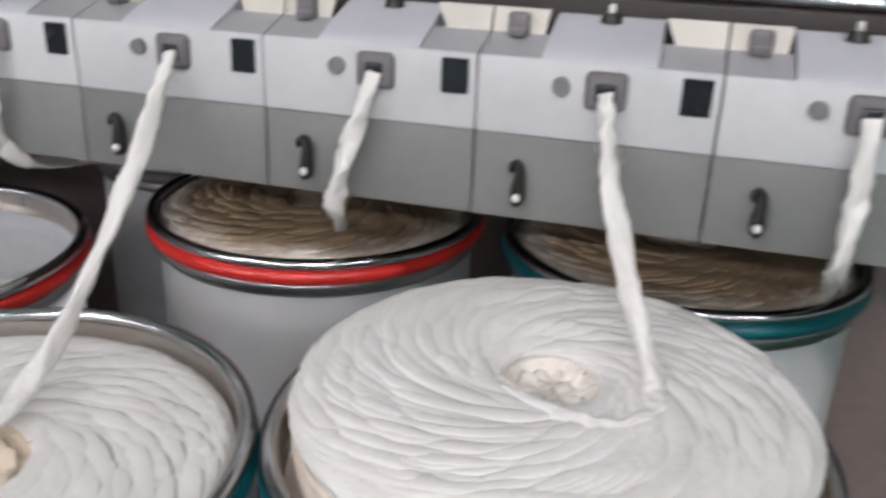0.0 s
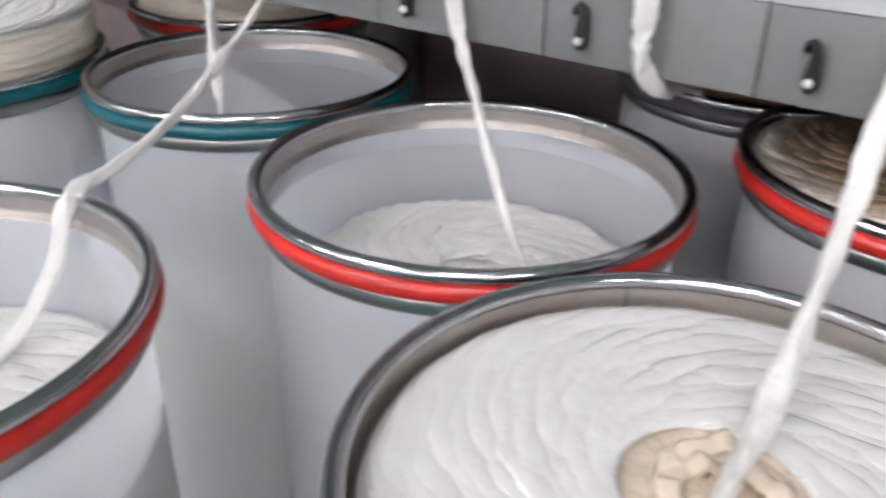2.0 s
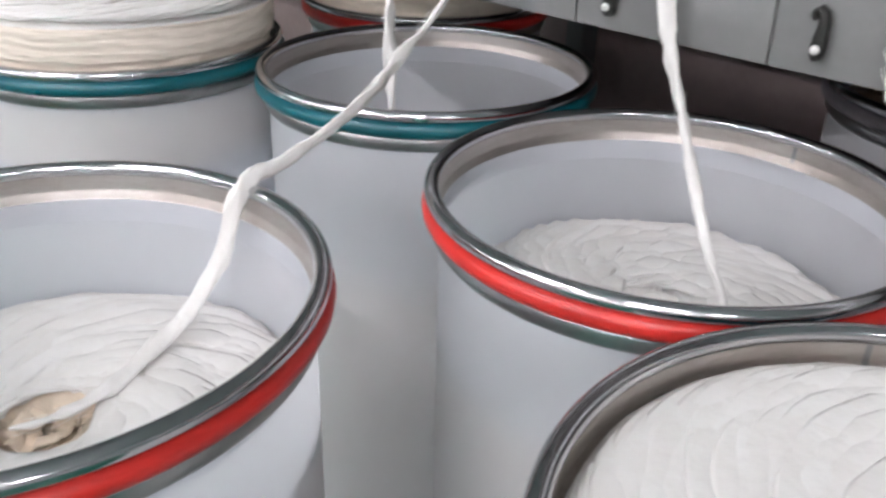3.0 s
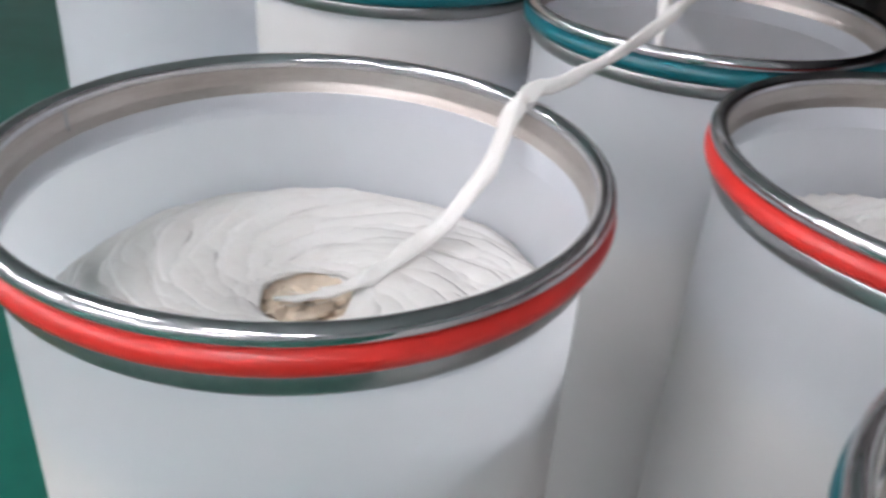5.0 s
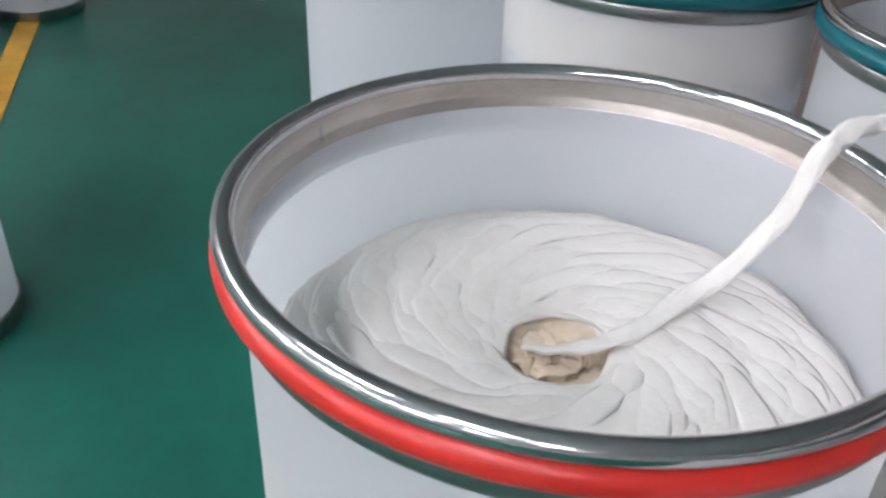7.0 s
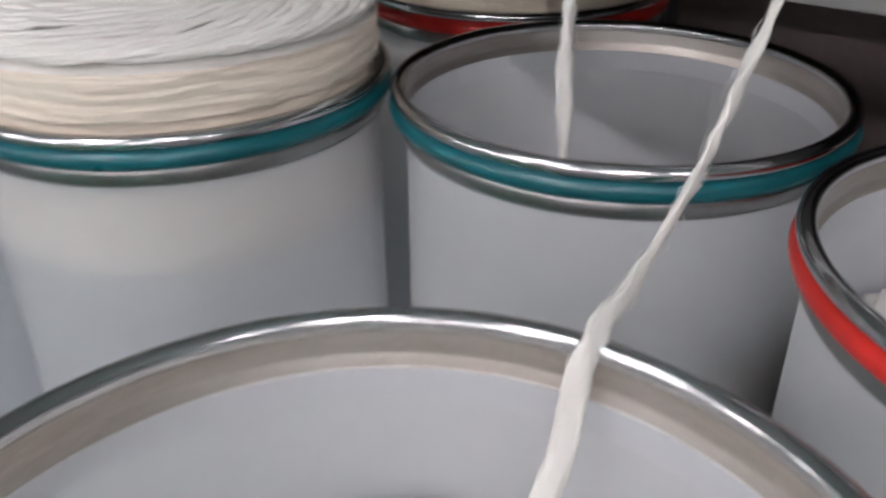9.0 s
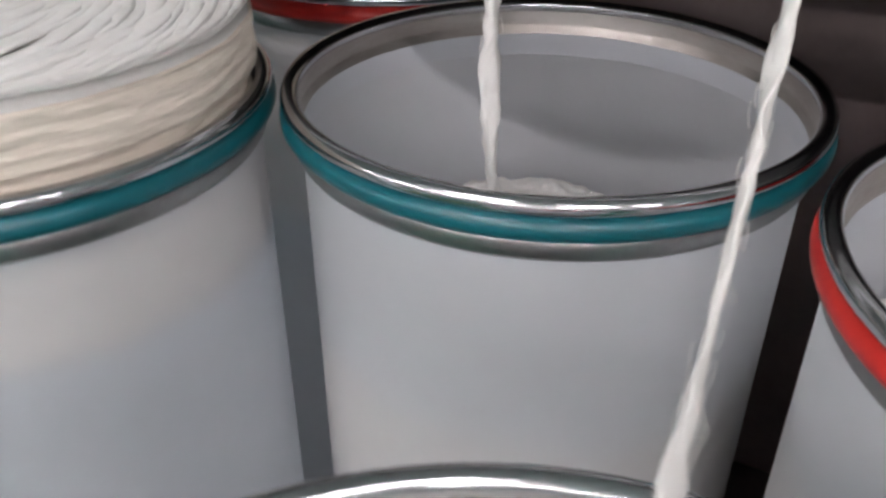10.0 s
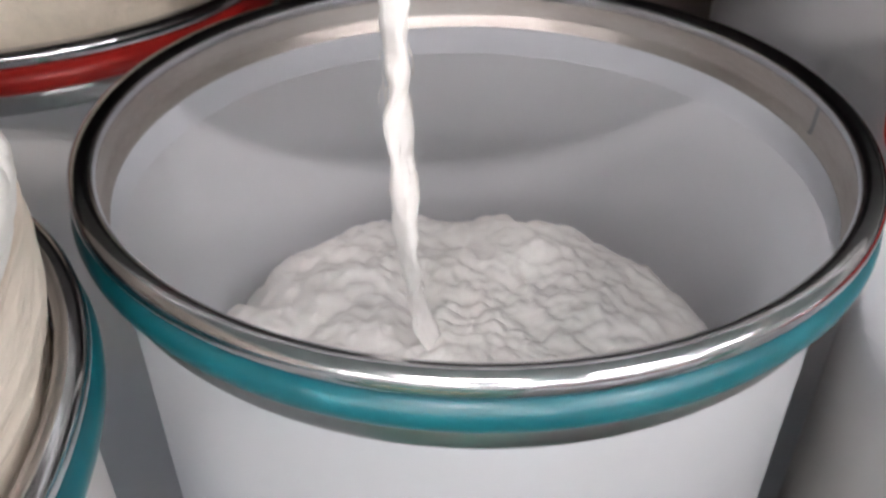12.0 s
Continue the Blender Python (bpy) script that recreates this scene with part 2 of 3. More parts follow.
def spinning_unit():
    u = tagged(new("spinning_unit"), "white and grey spinning unit with sliver guide and hook", "spinning unit", "spinning units along the machine")
    w, g = PITCH, 0.0010
    # white front cover with a sloped deck behind it
    bm = box(bmesh.new(), g, w - g, 0.0, 0.012, 1.3003, 1.372, 0.0014)
    part("front_cover", bm, PANEL_WHITE, u)
    deck_prof = [(0.003, 1.3716), (0.006, 1.3734), (0.052, 1.3868), (0.052, 1.374), (0.004, 1.360)]
    for x0, x1 in ((g, 0.0575), (0.1625, w - g)):
        part("pocket_floor", prism(deck_prof, x0, x1), PANEL_GREY_LIGHT, u, smooth=False)
    lid_prof = [(0.0015, 1.3665), (0.0022, 1.3710), (0.0045, 1.3742), (0.020, 1.3805), (0.060, 1.3945), (0.092, 1.4035), (0.092, 1.385), (0.02, 1.369)]
    part("lid", prism(lid_prof, 0.0585, 0.1615), PANEL_LID, u)
    # grey lower cover with a turned-in foot
    bm = box(bmesh.new(), g, w - g, 0.0012, 0.012, 1.2165, 1.2997, 0.0012)
    box(bm, g, w - g, 0.011, 0.16, 1.2165, 1.2225)
    part("lower_cover", bm, PANEL_GREY, u)
    # sliver guide
    bm = box(bmesh.new(), 0.1005, 0.1385, -0.007, 0.004, 1.331, 1.366, 0.006, 3)
    guide = part("sliver_guide", bm, GUIDE_GREY, u, "grey rounded square guide")
    bm = box(bmesh.new(), 0.1100, 0.1290, -0.0085, -0.004, 1.339, 1.357, 0.003, 2)
    part("guide_mouth", bm, DARK, guide, "dark funnel mouth")
    bm = bmesh.new()
    bmesh.ops.create_cone(bm, cap_ends=True, segments=28, radius1=0.0085, radius2=0.0078, depth=0.006, matrix=pose(0.0790, -0.002, 1.3495, 90))
    part("cap", bm, DOT_GREY, u, "round grey cap")
    bm = box(bmesh.new(), 0.1850, 0.2110, -0.0025, 0.002, 1.3335, 1.3665, 0.001, 1)
    part("window", bm, DARK, u, "black rectangular window")
    # black hook with a white stud
    bm = bmesh.new()
    path = [(0.0425, 1.2275), (0.0425, 1.231), (0.0425, 1.238), (0.0428, 1.246), (0.0436, 1.253), (0.0438, 1.260), (0.0425, 1.2665), (0.0390, 1.2695), (0.0360, 1.2675), (0.0352, 1.2635), (0.0368, 1.2605)]
    rad = [0.0035, 0.0066, 0.0074, 0.0068, 0.0058, 0.0050, 0.0045, 0.0040, 0.0036, 0.0030, 0.0022]
    rings = []
    path = [(px + 0.0043, pz + 0.0049) for px, pz in path]
    for i, ((px, pz), r) in enumerate(zip(path, rad)):
        q = path[min(i + 1, len(path) - 1)]
        p0 = path[max(i - 1, 0)]
        d = Vector((q[0] - p0[0], 0, q[1] - p0[1])).normalized()
        s = Vector((d.z, 0, -d.x))
        rings.append([bm.verts.new(Vector((px, -0.006, pz)) + s * r * math.cos(k * math.pi / 4) + Vector((0, 0.007, 0)) * math.sin(k * math.pi / 4)) for k in range(8)])
    for a, b in zip(rings, rings[1:]):
        for k in range(8):
            bm.faces.new((a[k], a[(k + 1) % 8], b[(k + 1) % 8], b[k]))
    bm.faces.new(rings[0]), bm.faces.new(rings[-1][::-1])
    hook = part("hook", bm, BLACK, u, "small black plastic hook")
    bm = bmesh.new()
    bmesh.ops.create_uvsphere(bm, u_segments=14, v_segments=8, radius=0.0042, matrix=pose(0.0468, -0.0125, 1.2414))
    part("stud", bm, STUD, hook, "round white stud")
    # cream flap behind the pocket, split at the joint, with a grey clip
    for lo0, lo1, hi0, hi1 in ((0.0012, 0.0515, 0.0012, 0.0550), (w - 0.0455, w - 0.0012, w - 0.0560, w - 0.0012)):
        bm = bmesh.new()
        quad = [(lo0, 0.0505, 1.3858), (lo1, 0.0505, 1.3858), (hi1, 0.0580, 1.4090), (hi0, 0.0580, 1.4090)]
        a = [bm.verts.new(q) for q in quad]
        b = [bm.verts.new((x, y + 0.004, z)) for x, y, z in quad]
        for i in range(4):
            bm.faces.new((a[i], b[i], b[(i + 1) % 4], a[(i + 1) % 4]))
        bm.faces.new(a), bm.faces.new(b[::-1])
        bmesh.ops.recalc_face_normals(bm, faces=bm.faces)
        part("flap", bm, PANEL_CREAM, u, "cream flap", smooth=False)
    bm = box(bmesh.new(), 0.0175, 0.0375, 0.040, 0.0525, 1.3845, 1.4065, 0.003)
    box(bm, 0.0200, 0.0350, 0.034, 0.043, 1.3850, 1.3930, 0.002)
    part("clip", bm, GUIDE_GREY, u, "grey clip")
    bm = bmesh.new()
    bmesh.ops.create_cone(bm, cap_ends=True, segments=20, radius1=0.0105, radius2=0.0085, depth=0.010, matrix=pose(0.1105, 0.078, 1.4035))
    knob = part("knob", bm, BLACK, u, "small dark knob")
    bm = box(bmesh.new(), 0.1075, 0.1135, 0.0735, 0.0800, 1.4075, 1.4165, 0.0015)
    part("knob_tip", bm, STUD, knob, "pale knob tip")
    return u


unit0 = spinning_unit()
LEFT3 = 0.2505
unit0.matrix_basis = pose(LEFT3 - 3 * PITCH, FACE, 0)
for j in list(range(-18, 0)) + list(range(1, 8)):
    copy_thing(unit0, pose(LEFT3 + (j - 3) * PITCH, FACE, 0))


def machine_frame():
    m = tagged(new("machine_frame"), "dark brown spinning machine frame with rail and posts", "machine frame")
    x0, x1 = LEFT3 - 21 * PITCH, LEFT3 + 5 * PITCH
    part("rail", box(bmesh.new(), x0, x1, 0.162, 0.22, 1.375, 1.4195, 0.004), BROWN, m)
    part("upper_cover", box(bmesh.new(), x0, x1, 0.235, 0.80, 1.425, 1.75, 0.02), BROWN, m)
    bm = bmesh.new()
    bmesh.ops.create_cone(bm, cap_ends=True, segments=16, radius1=0.007, radius2=0.007, depth=x1 - x0, matrix=pose((x0 + x1) / 2, 0.182, 1.4275, 0, 90, 0))
    part("rod", bm, CHROME, m, "polished rod")
    part("beam", box(bmesh.new(), x0, x1, 0.2215, 0.60, 1.23, 1.42, 0.006), BROWN, m)
    part("back_panel", box(bmesh.new(), x0, x1, 0.90, 0.93, 0.005, 1.45, 0.004), MAUVE, m)
    for px in (-3.84, -2.97, -2.1, -1.23, -0.36, 0.51, 1.38):
        part("post", box(bmesh.new(), px - 0.025, px + 0.025, 0.84, 0.895, 0.0, 1.40, 0.006), PANEL_GREY, m, "grey steel post")
    return m


machine_frame()


# ---------------------------------------------------------------- sliver cans
RIM = 1.10


def sliver_can(bumper_mat):
    c = new("sliver_can")
    bm = lathe([(0.2075, 0.03), (0.2162, 0.036), (0.2172, 0.10), (0.2175, 1.046), (0.2188, 1.054), (0.2190, 1.068), (0.2180, 1.0715), (0.2163, 1.0715), (0.2158, 1.068), (0.2160, 1.058), (0.2172, 1.048)])
    disc(bm, 0.2075, 0.03, 112, False)
    bmesh.ops.remove_doubles(bm, verts=bm.verts, dist=1e-5)
    part("body", bm, PLASTIC, c)
    part("base_ring", lathe([(0.2192, 0.0), (0.2223, 0.004), (0.2223, 0.05), (0.2189, 0.054), (0.2106, 0.028), (0.2106, 0.0)], closed=True), STEEL, c, "grey steel base ring")
    rim = [(0.2254 + 0.0074 * math.cos(a), RIM + 0.0074 * math.sin(a)) for a in [2 * math.pi * i / 14 for i in range(14)]]
    part("rim", lathe(rim, closed=True), CHROME, c, "polished steel rolled rim")
    bump = [(0.2205, RIM - 0.006)] + [(0.2240 + 0.0108 * math.cos(a), RIM - 0.0160 + 0.0104 * math.sin(a)) for a in [radians(d) for d in range(85, -86, -17)]] + [(0.2205, RIM - 0.0270)]
    part("bumper", lathe(bump), bumper_mat, c, {RED: "red", TEAL: "teal"}.get(bumper_mat, "grey") + " rubber bumper ring")
    band = [(0.2205, RIM - 0.0245), (0.2240, RIM - 0.0275), (0.2250, RIM - 0.0305), (0.2247, RIM - 0.0400), (0.2226, RIM - 0.0432), (0.2193, RIM - 0.0442)]
    part("band", lathe(band), STEEL, c, "dull steel band")
    collar = [(0.2205, RIM - 0.003), (0.2198, RIM - 0.008), (0.2196, RIM - 0.018), (0.2190, RIM - 0.021), (0.2180, RIM - 0.0225), (0.2172, RIM - 0.0275), (0.2166, RIM - 0.0285)]
    ring = part("collar", lathe(collar), COLLAR, c, "brushed steel inner collar")
    bm = bmesh.new()
    rows = [[bm.verts.new((r - 0.0007, 0.0022 * side + 0.0003 * math.sin(9000 * r), z)) for side in (-1, 0, 1)] for r, z in collar[:5]]
    for lo, hi in zip(rows, rows[1:]):
        for k in range(2):
            bm.faces.new((lo[k], lo[k + 1], hi[k + 1], hi[k]))
    part("weld_seam", bm, STEEL, ring, "dull weld seam")
    return c


CANS = {}
CAN_PLACES = (
    ("A", -0.9140, 0.1108, "t", "white can with teal bumper, low white sliver inside"),
    ("B", -0.4441, -0.0066, "r", "white can with red bumper, low sliver inside"),
    ("C", -0.0675, -0.2904, "t", "white can with teal bumper, nearly full"),
    ("D", -0.0346, 0.3378, "r", "white can with red bumper, full of dusty tan sliver"),
    ("E", 0.3660, -0.1130, "t", "white can with teal bumper, overfull of white sliver"),
    ("G", 0.4620, 0.3780, "t", "white can with teal bumper, full of dusty tan sliver"),
    ("H", -0.6639, -0.5277, "r", "white can with red bumper, half full beside the aisle"),
    ("I", -1.3229, -0.1312, "t", "white can with teal bumper, sliver stacked above the rim"),
    ("J", -1.2786, 0.4427, "r", "white can with red bumper, cream sliver above the rim"),
    ("K", -1.7587, -0.3683, "t", "white can with teal bumper beside the aisle"),
    ("L", -0.3250, 0.6120, "g", "white can with grey bumper under the machine"),
    ("M", -2.2118, -1.5334, "r", "white can standing alone across the aisle"),
    ("N", -4.8925, -1.6220, "t", "white can far along the aisle"),
    ("O", -4.5700, -1.9850, "t", "white can far along the aisle"),
)
templates = {}
for key, cx, cy, col, text in CAN_PLACES:
    if col not in templates:
        ob = templates[col] = sliver_can({"r": RED, "t": TEAL, "g": GUIDE_GREY}[col])
        ob.matrix_basis = pose(cx, cy, 0, 0, 0, {"B": 85.5}.get(key, 0))
    else:
        ob = copy_thing(templates[col], pose(cx, cy, 0, 0, 0, {"C": 129.4}.get(key, 37 * len(CANS))))
    CANS[key] = (cx, cy)
    tagged(ob, text, "sliver can", "sliver cans")


# ---------------------------------------------------------------- coiled sliver
def loop_mesh(radius, hole, z_edge, dome, seed, tilt, rough, steep, width=0.0125, thick=0.0048, slant=0.16):
    """One turn of flattened sliver lying off-centre, from the outer edge round the hole."""
    rho, e = (radius + hole) / 2, (radius - hole) / 2 - width
    n, m = 46, 8
    bm = bmesh.new()
    rings = []
    for i in range(n):
        th = 2 * math.pi * i / n
        wob = noise.noise(Vector((math.cos(th) * 1.6, math.sin(th) * 1.6, seed * 5.3)))
        wo2 = noise.noise(Vector((math.cos(th) * 3.1, math.sin(th) * 3.1, seed * 8.9 + 20)))
        r = rho * (1 + rough * 0.05 * wob)
        x, y = e + r * math.cos(th), r * math.sin(th)
        q = min(1.0, math.hypot(x, y) / radius)
        z = z_edge + dome * (1 - q ** steep) + tilt * math.sin(th) + rough * 0.006 * wo2
        if q > 0.9:
            z -= 0.009 * ((q - 0.9) / 0.1) ** 2
        rad = Vector((math.cos(th), math.sin(th), 0))
        lean = slant * math.sin(th)
        a_ax = (rad * math.cos(lean) + Vector((0, 0, 1)) * math.sin(lean))
        b_ax = (Vector((0, 0, 1)) * math.cos(lean) - rad * math.sin(lean))
        w = width * (1 + 0.25 * wo2)
        h = thick * (1 + 0.3 * wob)
        rings.append([bm.verts.new(Vector((x, y, z)) + a_ax * w * math.cos(2 * math.pi * k / m) + b_ax * h * math.sin(2 * math.pi * k / m)) for k in range(m)])
    for i in range(n):
        A, B = rings[i], rings[(i + 1) % n]
        for k in range(m):
            bm.faces.new((A[k], B[k], B[(k + 1) % m], A[(k + 1) % m]))
    bmesh.ops.recalc_face_normals(bm, faces=bm.faces)
    me = bpy.data.meshes.new("sliver_loop")
    for f in bm.faces:
        f.smooth = True
    bm.to_mesh(me)
    bm.free()
    return me


def coil(key, label, radius, z_edge, dome, hole_r, hole_d, loops, mats, seed, width=0.0125, thick=0.0048, z_low=None, tilt=0.007, rough=1.0, lump=0.004, wall_rows=6, layer_h=0.013, steep=2.4, tangles=4, fluff=0.0, slant=0.16):
    """Sliver laid in a rosette: off-centre loops shingled round a central hole, over a packed core."""
    nphi, nr = (240, 40) if not fluff else (300, 84)
    bm = bmesh.new()
    off = Vector((seed * 3.1, seed * 1.7, seed * 0.9))
    low = z_edge - 0.12 if z_low is None else z_low
    rings = []

    def ragged(phi, f):
        return noise.noise(Vector((math.cos(phi) * f, math.sin(phi) * f, 0)) + off)

    for k in range(wall_rows):
        z = low + (z_edge - 0.012 - low) * k / wall_rows
        ring = []
        base = radius if z > RIM - 0.03 and radius < 0.2142 or z > RIM + 0.014 else 0.2150
        for i in range(nphi):
            phi = 2 * math.pi * i / nphi
            n1 = noise.noise(Vector((2.4 * math.cos(phi), 2.4 * math.sin(phi), z * 9)) + off)
            n2 = noise.noise(Vector((7 * math.cos(phi), 7 * math.sin(phi), z * 40)) + off)
            layer = abs(math.sin(math.pi * (z / layer_h + 1.2 * n1 + 0.3 * n2)))
            r = base - 0.003 + 0.0024 * layer ** 0.7 + 0.002 * n2
            ring.append(bm.verts.new((r * math.cos(phi), r * math.sin(phi), z)))
        rings.append(ring)
    for k in range(nr + 1):
        q = 1 - k / nr
        r0 = (radius - 0.004) * q
        ring = []
        for i in range(nphi):
            phi = 2 * math.pi * i / nphi
            h = dome * (1 - q ** steep) - 0.004
            if q > 0.9:
                h -= 0.012 * ((q - 0.9) / 0.1) ** 2
            hole = hole_r * (1 + 0.18 * ragged(phi, 1.3))
            w = max(0.0, min(1.0, 1.3 - r0 / hole))
            h -= hole_d * w * w * (3 - 2 * w)
            p = Vector((r0 * math.cos(phi), r0 * math.sin(phi), 0))
            h += lump * noise.fractal(p * 18 + off, 0.9, 2.0, 4)
            if fluff:
                h += fluff * (noise.fractal(p * 62 + off, 0.8, 2.0, 3) + 0.8 * noise.noise(p * 110 + off))
            if q * radius < hole_r * 1.3:
                h += 0.0035 * abs(math.sin(p.y * 330 + 5 * noise.noise(p * 22 + off)))
            ring.append(bm.verts.new((p.x, p.y, z_edge + h)))
        rings.append(ring)
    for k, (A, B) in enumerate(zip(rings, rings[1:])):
        # faces in the hole take mats[1], mostly a painted warm-lit tone
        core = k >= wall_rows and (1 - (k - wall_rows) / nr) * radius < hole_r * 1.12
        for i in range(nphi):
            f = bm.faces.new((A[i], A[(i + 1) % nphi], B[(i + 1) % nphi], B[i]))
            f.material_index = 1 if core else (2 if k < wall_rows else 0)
    bmesh.ops.remove_doubles(bm, verts=rings[-1], dist=1e-4)
    ob = tagged(new("sliver_coil"), label, "cotton sliver", "coiled sliver in the cans")
    core = finish(bm, "packed_core", mats, ob, sharp=180)
    ob.matrix_basis = pose(CANS[key][0], CANS[key][1], 0, 0, 0, 50 * seed)
    kinds = []
    for v in range(5):
        me = loop_mesh(radius, hole_r * (0.92 + 0.04 * v), z_edge, dome, seed * 10 + v, tilt, rough, steep, width, thick, slant)
        me.materials.append(mats[0])
        kinds.append(me)
    rnd = random.Random(seed)
    # loose ends tangled in the hole, coloured like its floor
    for k in range(tangles):
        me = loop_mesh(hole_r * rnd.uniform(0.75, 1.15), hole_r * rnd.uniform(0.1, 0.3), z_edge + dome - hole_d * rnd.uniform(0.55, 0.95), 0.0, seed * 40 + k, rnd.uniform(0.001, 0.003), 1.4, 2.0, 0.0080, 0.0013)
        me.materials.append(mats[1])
        tangle = new("tangled_end", me)
        tangle.parent = ob
        tangle.matrix_basis = pose(0, 0, 0, 0, 0, rnd.uniform(0, 360))
    for k in range(loops):
        lo = new("sliver_loop", kinds[rnd.randrange(5)])
        lo.parent = ob
        lo.matrix_basis = pose(0, 0, rnd.uniform(-0.0012, 0.0012) * rough, 0, 0, 360.0 * (k + rnd.uniform(-0.2, 0.2)) / loops)
    return ob


WHITE = [COTTON, COTTON_HOLE_WARM, COTTON_SIDE]
coil("E", "white cotton sliver coiled in a mound above its can", 0.208, 1.138, 0.010, 0.041, 0.018, 80, [COTTON, COTTON_HOLE_PALE, COTTON_SIDE], 1, width=0.0100, thick=0.0034, z_low=0.96, wall_rows=50, rough=0.7)
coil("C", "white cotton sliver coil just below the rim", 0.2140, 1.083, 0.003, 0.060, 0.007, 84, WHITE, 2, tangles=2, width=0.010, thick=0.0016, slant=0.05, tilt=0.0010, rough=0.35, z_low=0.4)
coil("D", "dusty tan sliver coil filled to the rim", 0.2142, 1.094, 0.010, 0.05, 0.010, 72, [COTTON_TAN, COTTON_HOLE_WARM, COTTON_TAN], 3, thick=0.0022, slant=0.08, tilt=0.002, rough=0.8, z_low=0.5)
coil("G", "dusty tan sliver coil filled to the rim", 0.2142, 1.094, 0.010, 0.05, 0.010, 72, [COTTON_TAN, COTTON_HOLE_WARM, COTTON_TAN], 4, thick=0.0022, slant=0.08, tilt=0.002, rough=0.8, z_low=0.5)
coil("H", "white cotton sliver coil deep in the can", 0.2110, 0.967, 0.008, 0.040, 0.018, 70, WHITE, 5, width=0.011, thick=0.0022, slant=0.08, steep=6, tilt=0.003, rough=0.8, z_low=0.3)
coil("B", "white cotton sliver coil low in the can", 0.2100, 0.954, 0.024, 0.04, 0.014, 56, [COTTON, COTTON, COTTON_SIDE], 6, thick=0.0034, steep=5, rough=1.6, z_low=0.3)
coil("A", "crumpled white cotton sliver low in the can", 0.209, 0.892, 0.046, 0.02, 0.002, 0, [COTTON, COTTON, COTTON_SIDE], 7, thick=0.0020, slant=0.08, steep=3.8, tilt=0.004, rough=2.0, lump=0.013, fluff=0.0019, z_low=0.3, tangles=0)
coil("I", "white sliver stacked in layers above the can", 0.222, 1.174, 0.010, 0.06, 0.02, 84, WHITE, 8, width=0.0095, thick=0.0030, tilt=0.004, z_low=0.962, wall_rows=70, rough=0.8)
coil("J", "cream sliver stacked above the can", 0.217, 1.165, 0.010, 0.06, 0.02, 60, [COTTON_CREAM, COTTON_CREAM, COTTON_CREAM], 9, z_low=0.80, wall_rows=90)
coil("L", "dusty sliver coil filled to the rim", 0.212, 1.06, 0.01, 0.05, 0.02, 50, [COTTON_TAN, COTTON_TAN, COTTON_TAN], 10, z_low=0.5)


def trash_specks(key, z):
    """Bits of brown seed trash caught in the top of a coil."""
    rnd = random.Random(77)
    bm = bmesh.new()
    spots = [(0.113, -0.025), (0.131, -0.021), (0.144, -0.016), (-0.071, 0.062)] + [(rnd.uniform(-0.12, 0.14), rnd.uniform(-0.12, 0.10)) for _ in range(7)]
    for x, y in spots:
        bmesh.ops.create_uvsphere(bm, u_segments=7, v_segments=5, radius=0.0011 * rnd.uniform(0.6, 1.2), matrix=pose(x, y, z + rnd.uniform(0, 0.0008), 0, 0, rnd.uniform(0, 180)) @ Matrix.Diagonal((1.6, 0.8, 0.7, 1)))
    ob = finish(bm, "seed_trash", SPECK)
    ob.matrix_basis = pose(CANS[key][0], CANS[key][1], 0)
    tagged(ob, "tiny brown specks of seed trash on the cotton", "trash specks", kind="stuff")


trash_specks("E", 1.1495)


def spring_plate(key, z):
    """The round lifting plate on which a stack of sliver rides."""
    bm = lathe([(0.211, z - 0.010), (0.214, z - 0.006), (0.214, z - 0.001), (0.210, z)], 80)
    disc(bm, 0.211, z - 0.010, 80, False)
    disc(bm, 0.210, z, 80)
    bmesh.ops.remove_doubles(bm, verts=bm.verts, dist=1e-5)
    ob = finish(bm, "lifting_plate", PLASTIC)
    ob.matrix_basis = pose(CANS[key][0], CANS[key][1], 0)
    tagged(ob, "white round lifting plate inside the can", "lifting plate", "lifting plates in the cans")


for key, z in (("A", 0.295), ("B", 0.295), ("C", 0.395), ("D", 0.495), ("E", 0.955), ("G", 0.495), ("H", 0.295), ("I", 0.957), ("J", 0.795), ("L", 0.495)):
    spring_plate(key, z)


